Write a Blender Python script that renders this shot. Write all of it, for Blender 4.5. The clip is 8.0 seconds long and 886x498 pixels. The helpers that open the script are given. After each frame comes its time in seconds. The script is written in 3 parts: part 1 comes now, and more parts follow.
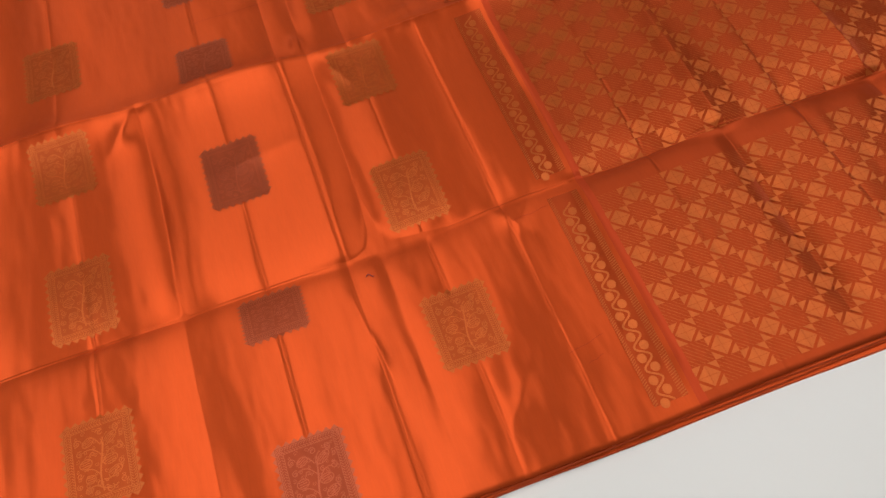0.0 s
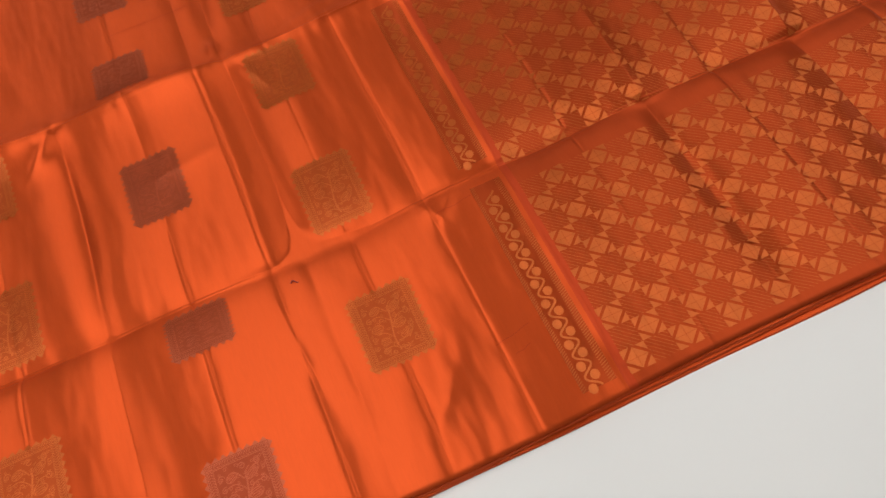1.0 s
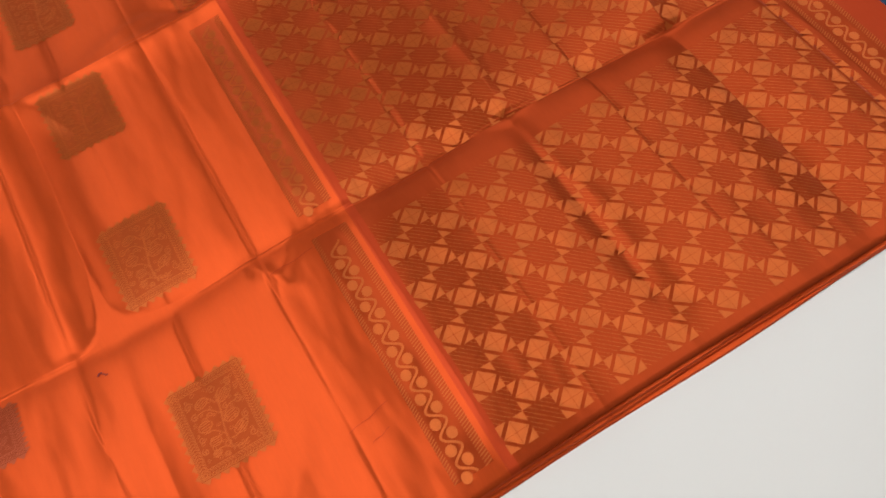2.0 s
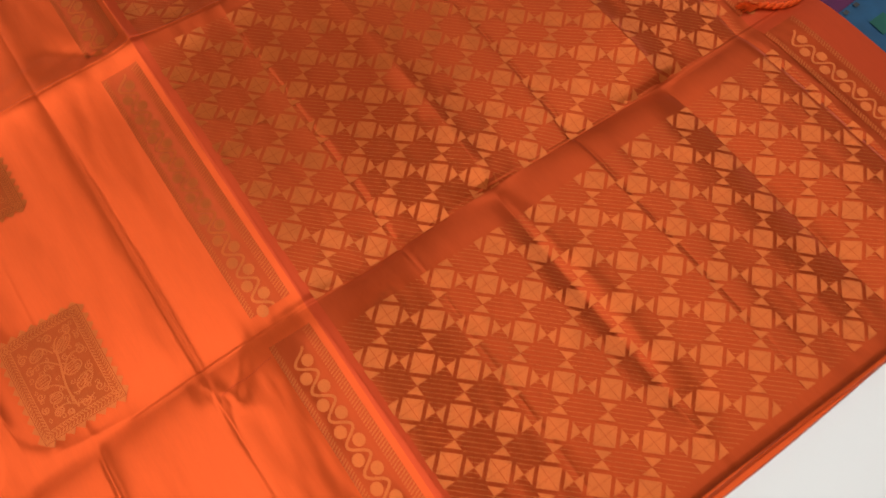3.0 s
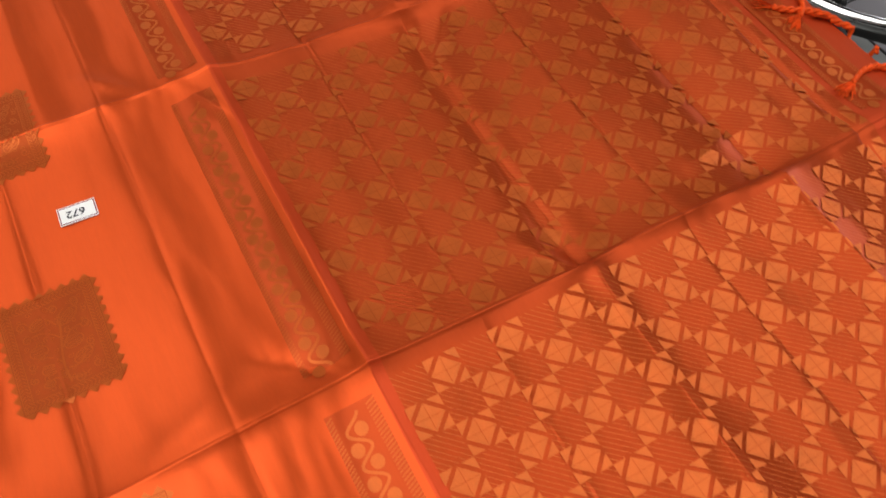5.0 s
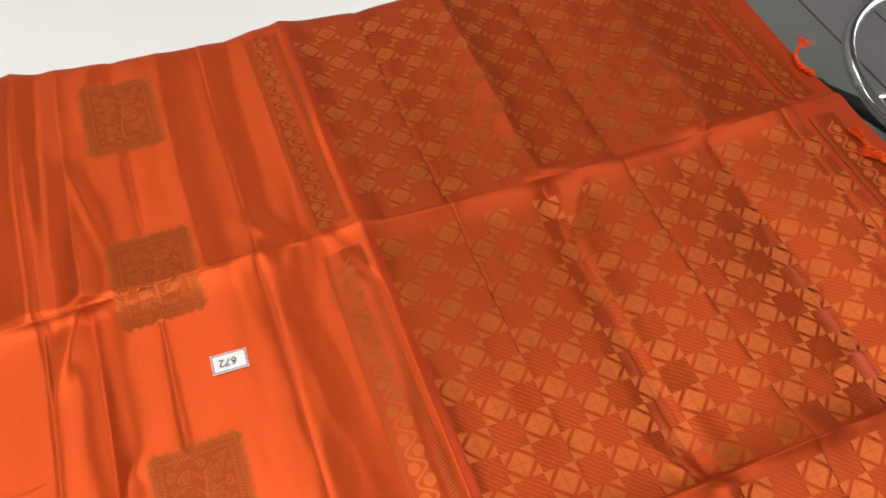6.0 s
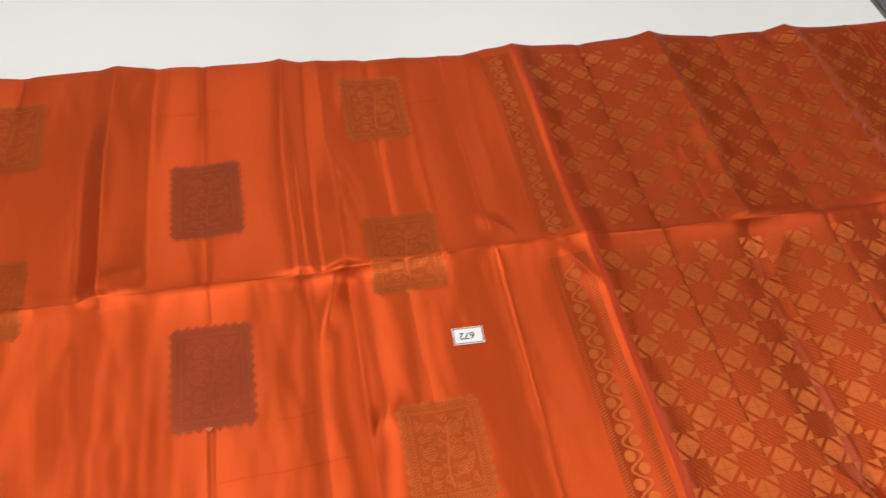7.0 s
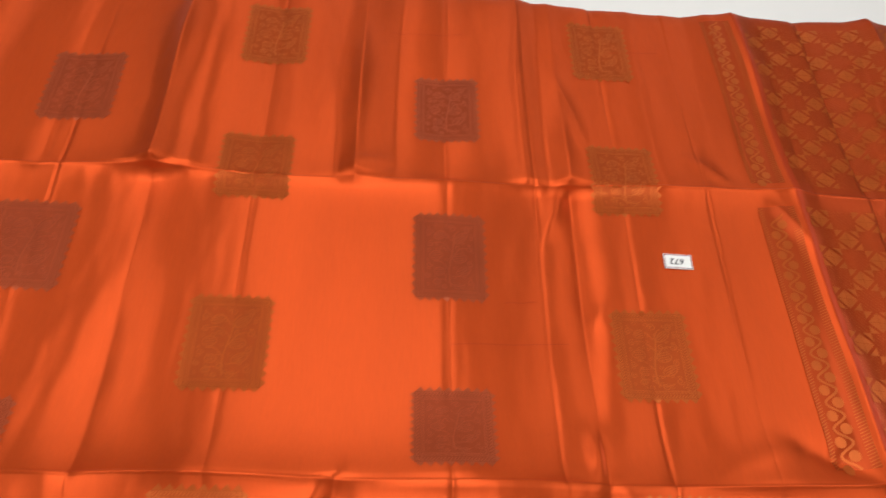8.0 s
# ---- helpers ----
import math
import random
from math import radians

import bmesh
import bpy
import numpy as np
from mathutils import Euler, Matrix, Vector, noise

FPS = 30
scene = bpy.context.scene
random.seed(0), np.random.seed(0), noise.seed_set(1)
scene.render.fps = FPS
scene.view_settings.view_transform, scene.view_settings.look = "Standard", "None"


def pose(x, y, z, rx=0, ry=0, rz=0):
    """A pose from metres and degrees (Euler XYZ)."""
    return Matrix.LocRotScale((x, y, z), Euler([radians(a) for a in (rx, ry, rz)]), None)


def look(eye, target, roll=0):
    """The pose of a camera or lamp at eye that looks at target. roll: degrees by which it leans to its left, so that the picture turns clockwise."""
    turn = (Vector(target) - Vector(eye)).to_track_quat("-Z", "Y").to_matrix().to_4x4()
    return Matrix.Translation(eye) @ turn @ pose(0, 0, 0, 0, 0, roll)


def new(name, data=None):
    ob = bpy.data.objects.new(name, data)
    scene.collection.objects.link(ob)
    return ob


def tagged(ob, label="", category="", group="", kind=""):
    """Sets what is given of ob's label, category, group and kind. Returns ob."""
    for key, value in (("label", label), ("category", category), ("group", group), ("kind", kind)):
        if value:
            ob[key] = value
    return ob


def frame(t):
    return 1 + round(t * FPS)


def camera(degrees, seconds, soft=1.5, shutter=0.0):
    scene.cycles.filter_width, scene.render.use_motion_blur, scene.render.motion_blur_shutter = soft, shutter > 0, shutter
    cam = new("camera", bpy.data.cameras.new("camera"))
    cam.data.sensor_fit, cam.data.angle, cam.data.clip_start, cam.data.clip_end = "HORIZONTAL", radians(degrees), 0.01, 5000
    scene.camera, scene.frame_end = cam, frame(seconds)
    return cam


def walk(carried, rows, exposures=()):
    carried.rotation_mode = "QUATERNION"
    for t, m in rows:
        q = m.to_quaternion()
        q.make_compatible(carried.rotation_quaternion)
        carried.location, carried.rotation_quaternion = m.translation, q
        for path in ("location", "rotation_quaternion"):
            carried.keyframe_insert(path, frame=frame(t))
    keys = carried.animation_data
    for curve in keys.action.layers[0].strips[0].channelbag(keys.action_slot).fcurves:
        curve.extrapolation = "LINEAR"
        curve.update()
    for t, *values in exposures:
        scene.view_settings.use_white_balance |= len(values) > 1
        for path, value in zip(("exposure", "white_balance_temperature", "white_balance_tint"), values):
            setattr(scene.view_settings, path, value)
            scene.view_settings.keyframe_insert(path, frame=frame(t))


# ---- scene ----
cam = camera(60.1, 8.0, soft=1.5, shutter=0.25)
PATH = [
    (0, (-0.234, -0.129, 0.698), (-0.054, 0.843, -1.041), -10.6),
    (0.5, (-0.203, -0.144, 0.704), (-0.049, 0.816, -1.044), -13.9),
    (1, (-0.154, -0.139, 0.685), (0.007, 0.794, -1.076), -15.9),
    (1.5, (-0.099, -0.116, 0.639), (0.105, 0.785, -1.135), -16.2),
    (1.7, (-0.073, -0.104, 0.616), (0.163, 0.786, -1.159), -15.4),
    (2.8, (-0.025, 0.031, 0.545), (0.44, 0.739, -1.267), -1.7),
    (3, (-0.028, 0.062, 0.541), (0.445, 0.752, -1.276), -0.7),
    (3.5, (-0.035, 0.14, 0.523), (0.474, 0.847, -1.277), 1.6),
    (4, (-0.042, 0.222, 0.506), (0.496, 0.972, -1.268), 3.3),
    (4.5, (-0.043, 0.305, 0.477), (0.489, 1.157, -1.253), 1.4),
    (5, (-0.068, 0.392, 0.477), (0.503, 1.285, -1.219), 4.2),
    (5.2, (-0.076, 0.42, 0.484), (0.507, 1.331, -1.199), 5.4),
    (6.3, (-0.134, 0.51, 0.568), (0.327, 1.575, -1.061), 5.7),
    (6.5, (-0.173, 0.503, 0.575), (0.272, 1.596, -1.04), 6.4),
    (7, (-0.263, 0.486, 0.587), (0.092, 1.604, -1.032), 7.4),
    (7.5, (-0.341, 0.448, 0.588), (-0.09, 1.59, -1.034), 7.8),
    (8, (-0.407, 0.397, 0.588), (-0.262, 1.527, -1.055), 8.1),
]
EXPOSURES = [(0, -0.2), (1.7, -0.14), (2.8, 0.0), (3.5, 0.1), (4.0, 0.2), (4.5, 0.24), (5.2, 0.2), (6.3, 0.2), (7.0, 0.12), (8.0, 0.16)]
walk(cam, [(t, look(eye, target, roll)) for t, eye, target, roll in PATH], EXPOSURES)

# ---- world and light ----
world = bpy.data.worlds.new("room_air")
scene.world = world
world.use_nodes = True
world.node_tree.nodes["Background"].inputs[0].default_value = (0.9, 0.92, 1.0, 1)
world.node_tree.nodes["Background"].inputs[1].default_value = 0.05


def lamp(name, at, target, sx, sy, watts, colour):
    data = bpy.data.lights.new(name, "AREA")
    data.shape, data.size, data.size_y, data.energy, data.color = "RECTANGLE", sx, sy, watts, colour
    ob = new(name, data)
    ob.matrix_world = look(at, target)
    return ob


WARM = (1.0, 0.98, 0.95)
LAMPS = [
    # unseen overhead panels, placed to set the gloss of silk and gold thread
    ("unseen_ceiling_light", (-2.05, 0.45, 1.98), (-2.05, 0.45, 0), 1.05, 2.0, 22, WARM),
    ("unseen_ceiling_light", (-0.55, 0.45, 1.98), (-0.55, 0.45, 0), 1.05, 2.0, 22, WARM),
    ("unseen_ceiling_light", (1.25, 0.45, 1.98), (1.25, 0.45, 0), 1.65, 2.0, 22, WARM),
    # two weak unseen panels, added to brighten the far strips
    ("unseen_ceiling_light", (-0.95, 3.5, 1.98), (-0.95, 3.5, 0), 1.3, 0.7, 6, WARM),
    ("unseen_ceiling_light", (0.95, 3.5, 1.98), (0.95, 3.5, 0), 1.3, 0.7, 6, WARM),
    # unseen side light, added to brighten the right flanks of the folds
    ("unseen_side_light", (3.95, 0.8, 1.0), (0, 0.8, 0.0), 3.0, 1.5, 28, (0.98, 0.98, 1.0)),
]
for row in LAMPS:
    lamp(*row)


# ---- materials ----
def material(name, base, rough=0.5, metal=0.0, spec=0.5, var=0.12, scale=18.0, bump=0.0, bump_scale=900.0,
             stretch=(1, 1, 1), sheen=0.0, tint=None, fine=0.0, aniso=0.0, coords="Object", drape=0.0, thread="", shine=None):
    m = bpy.data.materials.new(name)
    m.use_nodes = True
    nt = m.node_tree
    N, L = nt.nodes, nt.links
    b = N["Principled BSDF"]
    b.inputs["Roughness"].default_value = rough
    b.inputs["Metallic"].default_value = metal
    b.inputs["Specular IOR Level"].default_value = spec
    if sheen:
        b.inputs["Sheen Weight"].default_value = sheen
        b.inputs["Sheen Roughness"].default_value = 0.35
        b.inputs["Sheen Tint"].default_value = (*(tint or base), 1)
    b.inputs["Anisotropic"].default_value = aniso
    if shine:
        b.inputs["IOR"].default_value = 1.65
        b.inputs["Specular Tint"].default_value = (*shine, 1)
    if thread:
        # the gloss runs across the threads: silk lies along x, metal thread along y
        across = N.new("ShaderNodeCombineXYZ")
        across.inputs["Y" if thread == "x" else "X"].default_value = 1
        L.new(across.outputs[0], b.inputs["Tangent"])
    tc = N.new("ShaderNodeTexCoord")
    mp = N.new("ShaderNodeMapping")
    mp.inputs["Scale"].default_value = stretch
    L.new(tc.outputs[coords], mp.inputs[0])
    n1 = N.new("ShaderNodeTexNoise")
    n1.inputs["Scale"].default_value, n1.inputs["Detail"].default_value = scale, 5
    L.new(mp.outputs[0], n1.inputs["Vector"])
    n2 = N.new("ShaderNodeTexNoise")
    n2.inputs["Scale"].default_value, n2.inputs["Detail"].default_value = bump_scale, 2
    L.new(mp.outputs[0], n2.inputs["Vector"])
    add = N.new("ShaderNodeMath")
    add.operation = "MULTIPLY_ADD"
    L.new(n2.outputs[0], add.inputs[0])
    add.inputs[1].default_value = fine
    L.new(n1.outputs[0], add.inputs[2])
    ramp = N.new("ShaderNodeMapRange")
    ramp.inputs["From Min"].default_value, ramp.inputs["From Max"].default_value = 0.25 + fine * 0.3, 0.75 + fine * 0.7
    ramp.inputs["To Min"].default_value, ramp.inputs["To Max"].default_value = 1 - var, 1 + var
    L.new(add.outputs[0], ramp.inputs[0])
    mul = N.new("ShaderNodeVectorMath")
    mul.operation = "SCALE"
    mul.inputs[0].default_value = base
    L.new(ramp.outputs[0], mul.inputs["Scale"])
    L.new(mul.outputs[0], b.inputs["Base Color"])
    rr = N.new("ShaderNodeMapRange")
    rr.inputs["To Min"].default_value, rr.inputs["To Max"].default_value = max(0.02, rough - 0.06), min(1, rough + 0.06)
    L.new(n1.outputs[0], rr.inputs[0])
    L.new(rr.outputs[0], b.inputs["Roughness"])
    if bump:
        bp = N.new("ShaderNodeBump")
        bp.inputs["Strength"].default_value, bp.inputs["Distance"].default_value = 1.0, bump
        L.new(add.outputs[0], bp.inputs["Height"])
        L.new(bp.outputs[0], b.inputs["Normal"])
        if drape:
            n3 = N.new("ShaderNodeTexNoise")
            n3.inputs["Scale"].default_value, n3.inputs["Detail"].default_value = 8, 3
            m3 = N.new("ShaderNodeMapping")
            m3.inputs["Scale"].default_value = (1.6, 0.55, 1)
            L.new(tc.outputs[coords], m3.inputs[0])
            L.new(m3.outputs[0], n3.inputs["Vector"])
            b3 = N.new("ShaderNodeBump")
            b3.inputs["Strength"].default_value, b3.inputs["Distance"].default_value = 1.0, drape
            L.new(n3.outputs[0], b3.inputs["Height"])
            L.new(b3.outputs[0], bp.inputs["Normal"])
    return m


SILK = material("orange_silk", (0.62, 0.077, 0.012), 0.40, 0.72, 0.30, 0.10, 14, 0.00007, 500, (1, 0.12, 1), 0.12, (1.0, 0.22, 0.06), 0.35, aniso=0.88, drape=0.005, thread="x")
PALLU = material("deep_orange_silk", (0.46, 0.057, 0.010), 0.40, 0.64, 0.20, 0.10, 14, 0.00006, 500, (1, 0.12, 1), 0.04, (1.0, 0.22, 0.06), 0.35, aniso=0.88, drape=0.005, thread="x")
STRIPE = material("red_orange_stripe", (0.53, 0.057, 0.013), 0.40, 0.5, 0.15, 0.10, 14, 0.00005, 500, (1, 0.12, 1), 0.1, (1.0, 0.35, 0.2), 0.3, aniso=0.7, thread="x")
GOLD = material("gold_zari_thread", (0.53, 0.099, 0.017), 0.45, 0.50, 0.5, 0.18, 60, 0.00008, 1800, (1, 0.35, 1), fine=0.5, aniso=0.75, thread="y", shine=(1.0, 0.72, 0.36))
GROUND = material("gold_zari_ground", (0.44, 0.064, 0.012), 0.58, 0.45, 0.3, 0.16, 60, 0.00010, 1500, (1, 0.35, 1), fine=0.5, aniso=0.5, thread="y", shine=(1.0, 0.72, 0.36))
ROSE = material("rose_zari_thread", (0.46, 0.080, 0.027), 0.44, 0.48, 0.5, 0.18, 60, 0.00008, 1800, (1, 0.35, 1), fine=0.5, aniso=0.75, thread="y", shine=(1.0, 0.72, 0.55))
ROSE_G = material("rose_zari_ground", (0.36, 0.054, 0.016), 0.58, 0.45, 0.3, 0.16, 60, 0.00010, 1500, (1, 0.35, 1), fine=0.5, aniso=0.5, thread="y", shine=(1.0, 0.72, 0.55))
WHITE = material("white_laminate", (0.80, 0.80, 0.785), 0.32, 0.0, 0.4, 0.02, 3, 0.00002, 60)
TASSEL = material("orange_silk_cord", (0.70, 0.068, 0.004), 0.7, 0.0, 0.2, 0.25, 200, 0.0003, 700)
PAPER = material("sticker_paper", (0.86, 0.86, 0.84), 0.45, 0, 0.4, 0.02, 60)
MAROON = material("maroon_print", (0.24, 0.02, 0.025), 0.5, 0, 0.4, 0.05, 60)
INK = material("dark_ink", (0.02, 0.02, 0.03), 0.5, 0, 0.4, 0.05, 60)
TILE = material("grey_floor_tile", (0.19, 0.195, 0.18), 0.45, 0, 0.5, 0.14, 2.2, 0.0001, 40)
TILE_W = material("mauve_grey_floor_tile", (0.205, 0.19, 0.205), 0.45, 0, 0.5, 0.12, 2.2, 0.0001, 40)
GROUT = material("dark_grout", (0.05, 0.05, 0.05), 0.9, 0, 0.3, 0.2, 30)
# mid grey keeps bounce from the unseen walls and ceiling low
WALL = material("wall_paint", (0.50, 0.49, 0.47), 0.85, 0, 0.3, 0.04, 1.5, 0.0002, 120)
CHROME = material("chrome_tube", (0.75, 0.75, 0.76), 0.08, 1.0, 0.5, 0.03, 10)
BLACK = material("black_leatherette", (0.018, 0.017, 0.017), 0.45, 0, 0.5, 0.2, 60, 0.0004, 300)
BLUE = material("blue_cotton", (0.014, 0.07, 0.15), 0.75, 0, 0.4, 0.3, 25, 0.0003, 900, sheen=0.2)
PURPLE = material("maroon_purple_band", (0.10, 0.008, 0.06), 0.7, 0, 0.4, 0.2, 25, 0.0003, 900)
GREEN = material("green_print", (0.01, 0.10, 0.075), 0.75, 0, 0.4, 0.2, 30)
YELLOW = material("mustard_print", (0.45, 0.25, 0.015), 0.75, 0, 0.4, 0.2, 30)


# ---- helpers ----
class Soup:
    """Collects vertices and faces of one mesh."""

    def __init__(self):
        self.v, self.f, self.m = [], [], []

    def face(self, pts, mat=0):
        i = len(self.v)
        self.v.extend(pts)
        self.f.append(tuple(range(i, i + len(pts))))
        self.m.append(mat)

    def make(self, name, mats, parent=None, label="", smooth=True, drape=True):
        me = bpy.data.meshes.new(name)
        v = np.array(self.v, float)
        if drape:
            v[:, 2] += lie(v[:, 0], v[:, 1]) + 0.0003
        me.from_pydata(v.tolist(), [], self.f)
        for mt in mats:
            me.materials.append(mt)
        me.polygons.foreach_set("material_index", self.m)
        if smooth:
            me.polygons.foreach_set("use_smooth", [True] * len(self.f))
        me.update()
        ob = new(name, me)
        ob.parent = parent
        return tagged(ob, label)


def part(name, bm, mat, parent=None, label="", smooth=False):
    me = bpy.data.meshes.new(name)
    bm.to_mesh(me)
    bm.free()
    me.materials.append(mat)
    if smooth:
        me.polygons.foreach_set("use_smooth", [True] * len(me.polygons))
    ob = new(name, me)
    ob.parent = parent
    return tagged(ob, label)


def box(x0, y0, z0, x1, y1, z1, bevel=0.0, seg=2):
    bm = bmesh.new()
    bmesh.ops.create_cube(bm, size=1)
    bmesh.ops.scale(bm, vec=(x1 - x0, y1 - y0, z1 - z0), verts=bm.verts)
    bmesh.ops.translate(bm, vec=((x0 + x1) / 2, (y0 + y1) / 2, (z0 + z1) / 2), verts=bm.verts)
    if bevel:
        bmesh.ops.bevel(bm, geom=bm.edges[:], offset=bevel, segments=seg, profile=0.5, affect="EDGES")
    return bm


def tube(pts, r, sides=10, closed=False):
    """A round bar through the points; r is a number or one radius a point."""
    bm = bmesh.new()
    pts = [Vector(p) for p in pts]
    n = len(pts)
    rings = []
    for i, p in enumerate(pts):
        a = pts[(i - 1) % n] if closed or i else pts[0]
        b = pts[(i + 1) % n] if closed or i < n - 1 else pts[-1]
        d = (b - a).normalized()
        side = d.cross(Vector((0, 0, 1)))
        side = side.normalized() if side.length > 1e-3 else Vector((1, 0, 0))
        up = side.cross(d)
        rad = r[i] if isinstance(r, (list, tuple)) else r
        rings.append([bm.verts.new(p + rad * (math.cos(k * math.tau / sides) * side + math.sin(k * math.tau / sides) * up))
                      for k in range(sides)])
    for i in range(n if closed else n - 1):
        p, q = rings[i], rings[(i + 1) % n]
        for k in range(sides):
            bm.faces.new((p[k], p[(k + 1) % sides], q[(k + 1) % sides], q[k]))
    if not closed:
        bm.faces.new(rings[0][::-1])
        bm.faces.new(rings[-1])
    return bm


# ---- room ----
FLOOR = -0.75
floor = part("floor", box(-3, -3, FLOOR - 0.1, 4, 4, FLOOR - 0.006), GROUT)
tagged(floor, "grey stone-look floor tiles with dark joints", "floor", kind="structure")
# walls and ceiling are unseen, added to close the room and bound its light
for nm, b in (("wall_north", (-3.1, 4, FLOOR, 4.1, 4.1, 2.0)), ("wall_south", (-3.1, -3.1, FLOOR, 4.1, -3, 2.0)),
              ("wall_west", (-3.1, -3, FLOOR, -3, 4, 2.0))):
    tagged(part(nm, box(*b), WALL), "unseen grey room wall, added to bound the light", "wall", kind="structure")
# the unseen east wall has a wide opening, added for the side light
for b in ((4, -3, FLOOR, 4.1, 4, 0.2), (4, -3, 1.8, 4.1, 4, 2.0), (4, -3, 0.2, 4.1, -0.75, 1.8), (4, 2.35, 0.2, 4.1, 4, 1.8)):
    tagged(part("wall_east", box(*b), WALL), "unseen grey wall around an opening added for the side light", "wall", kind="structure")
tagged(part("ceiling", box(-3.1, -3.1, 2.0, 4.1, 4.1, 2.1), WALL), "unseen grey ceiling, added to bound the light", "ceiling", kind="structure")

TILE_XS = (-3.0, -2.2, -1.4, -0.6, 0.2, 0.98, 1.515, 1.69, 2.3, 3.1, 4.0)
for k in range(len(TILE_XS) - 1):
    for y0 in np.arange(-3, 4, 1.4):
        tile = part("tile", box(TILE_XS[k] + 0.003, y0 + 0.003, FLOOR - 0.02, TILE_XS[k + 1] - 0.003, y0 + 1.397, FLOOR, 0.0015, 1),
                    TILE_W if k == 6 else TILE, floor)

# ---- table ----
TOP = -0.013
TX0, TX1, TY0, TY1 = -1.75, 0.528, -0.75, 2.05
table = tagged(new("table"), "white laminate display table under the orange silk saree", "table")
part("tabletop", box(TX0, TY0, TOP - 0.03, TX1, TY1, TOP, 0.003), WHITE, table)
for lx in (TX0 + 0.06, TX1 - 0.06):
    for ly in (TY0 + 0.06, TY1 - 0.06):
        part("leg", box(lx - 0.025, ly - 0.025, FLOOR, lx + 0.025, ly + 0.025, TOP - 0.03, 0.003), WHITE, table)

# ---- saree: the lie of the cloth ----
CREASES = (0.291, 0.580, 0.880)
# how far each cross fold stands up (or dips), and how wide it spreads on its near and far side
CROSS = ((-0.0095, 0.013, 0.019), (0.0110, 0.022, 0.021), (0.0065, 0.017, 0.024))
MAJOR = (-1.05, -0.84, -0.634, -0.440, -0.226, 0.004, 0.178, 0.360)
MINOR = (-0.95, -0.722, -0.535, -0.350, -0.262, -0.174, -0.087, 0.088, 0.264, 0.450)
# how far each long fold stands up (or dips), strip by strip, in millimetres
RISE = {
    -1.05: (-3, 5, -5, 9), -0.84: (-3, 5, -5, 10), -0.634: (2, -4, -7, 12), -0.440: (-3, -9, 2, 10), -0.226: (-4, -8, -12, 10),
    0.004: (3, 6, 13, 9), 0.178: (-6, 8, -9, 10), 0.360: (-5, 8, -7, 9),
}
# how far each fold line lies over or under its neighbours, strip by strip, in millimetres: the flat facets between them
rnd = random.Random(21)
FOLDS = sorted(MAJOR + MINOR)
FACETS = [[rnd.uniform(0.8, 2.4) * (1 if (k + s) % 2 else -1) for k in range(len(FOLDS))] for s in range(4)]
# smaller folds of the far strip
FOURTH = ((-0.74, -3), (-0.60, 3), (-0.54, -2.5), (-0.46, -4), (-0.40, -3), (-0.352, -2), (-0.268, 4), (-0.245, -3), (-0.172, -2.5), (-0.13, 2),
          (-0.086, 4), (-0.06, -3), (-0.03, 2), (0.03, -2), (0.089, -2), (0.15, -3), (0.264, -2.5), (0.33, -3), (0.45, 2))
Y_NEAR, Y_FAR, X_END, X_LEFT = 0.0135, 1.170, 0.533, -1.2


WRINKLES = (
    (-0.085, 0.268, 2.2, 0.022, 0.006, 0.004), (-0.065, 0.272, 1.0, 0.020, 0.005, 0.003), (-0.235, 0.605, 1.5, 0.020, 0.007, 0.007),
    (-0.215, 0.735, 0.9, 0.016, 0.007, 0.003), (-0.075, 0.905, 2.4, 0.025, 0.008, 0.005), (0.335, 0.625, 0.2, 0.035, 0.010, 0.004),
    (-0.425, 0.900, 0.3, 0.018, 0.006, 0.004), (-0.245, 0.850, 1.2, 0.030, 0.008, 0.005), (-0.010, 0.845, 2.0, 0.030, 0.009, 0.005),
    (-0.03, 0.60, 2.6, 0.040, 0.010, -0.006), (-0.10, 0.605, 0.3, 0.035, 0.010, 0.003), (-0.46, 0.560, 0.9, 0.030, 0.008, 0.005),
    (-0.20, 0.545, 2.0, 0.028, 0.008, 0.005), (0.20, 0.845, 1.0, 0.030, 0.009, -0.004),
    (0.16, 0.60, 2.2, 0.030, 0.008, 0.004), (-0.20, 1.12, 1.4, 0.04, 0.006, 0.003), (-0.215, 0.98, 1.8, 0.05, 0.006, 0.003),
    (-0.30, 0.46, 0.1, 0.05, 0.010, 0.002), (-0.15, 0.08, 0.9, 0.03, 0.008, 0.002), (-0.26, 0.19, 1.7, 0.05, 0.006, 0.002),
)


def bell(d, w):
    return np.exp(-np.sqrt(d * d + (0.06 * w) ** 2) / w + 0.06)


def crisp(d, w):
    return np.exp(-np.sqrt(d * d + (0.05 * w) ** 2) / w + 0.05)


def step(a, b, v):
    u = np.clip((v - a) / (b - a), 0, 1)
    return u * u * (3 - 2 * u)


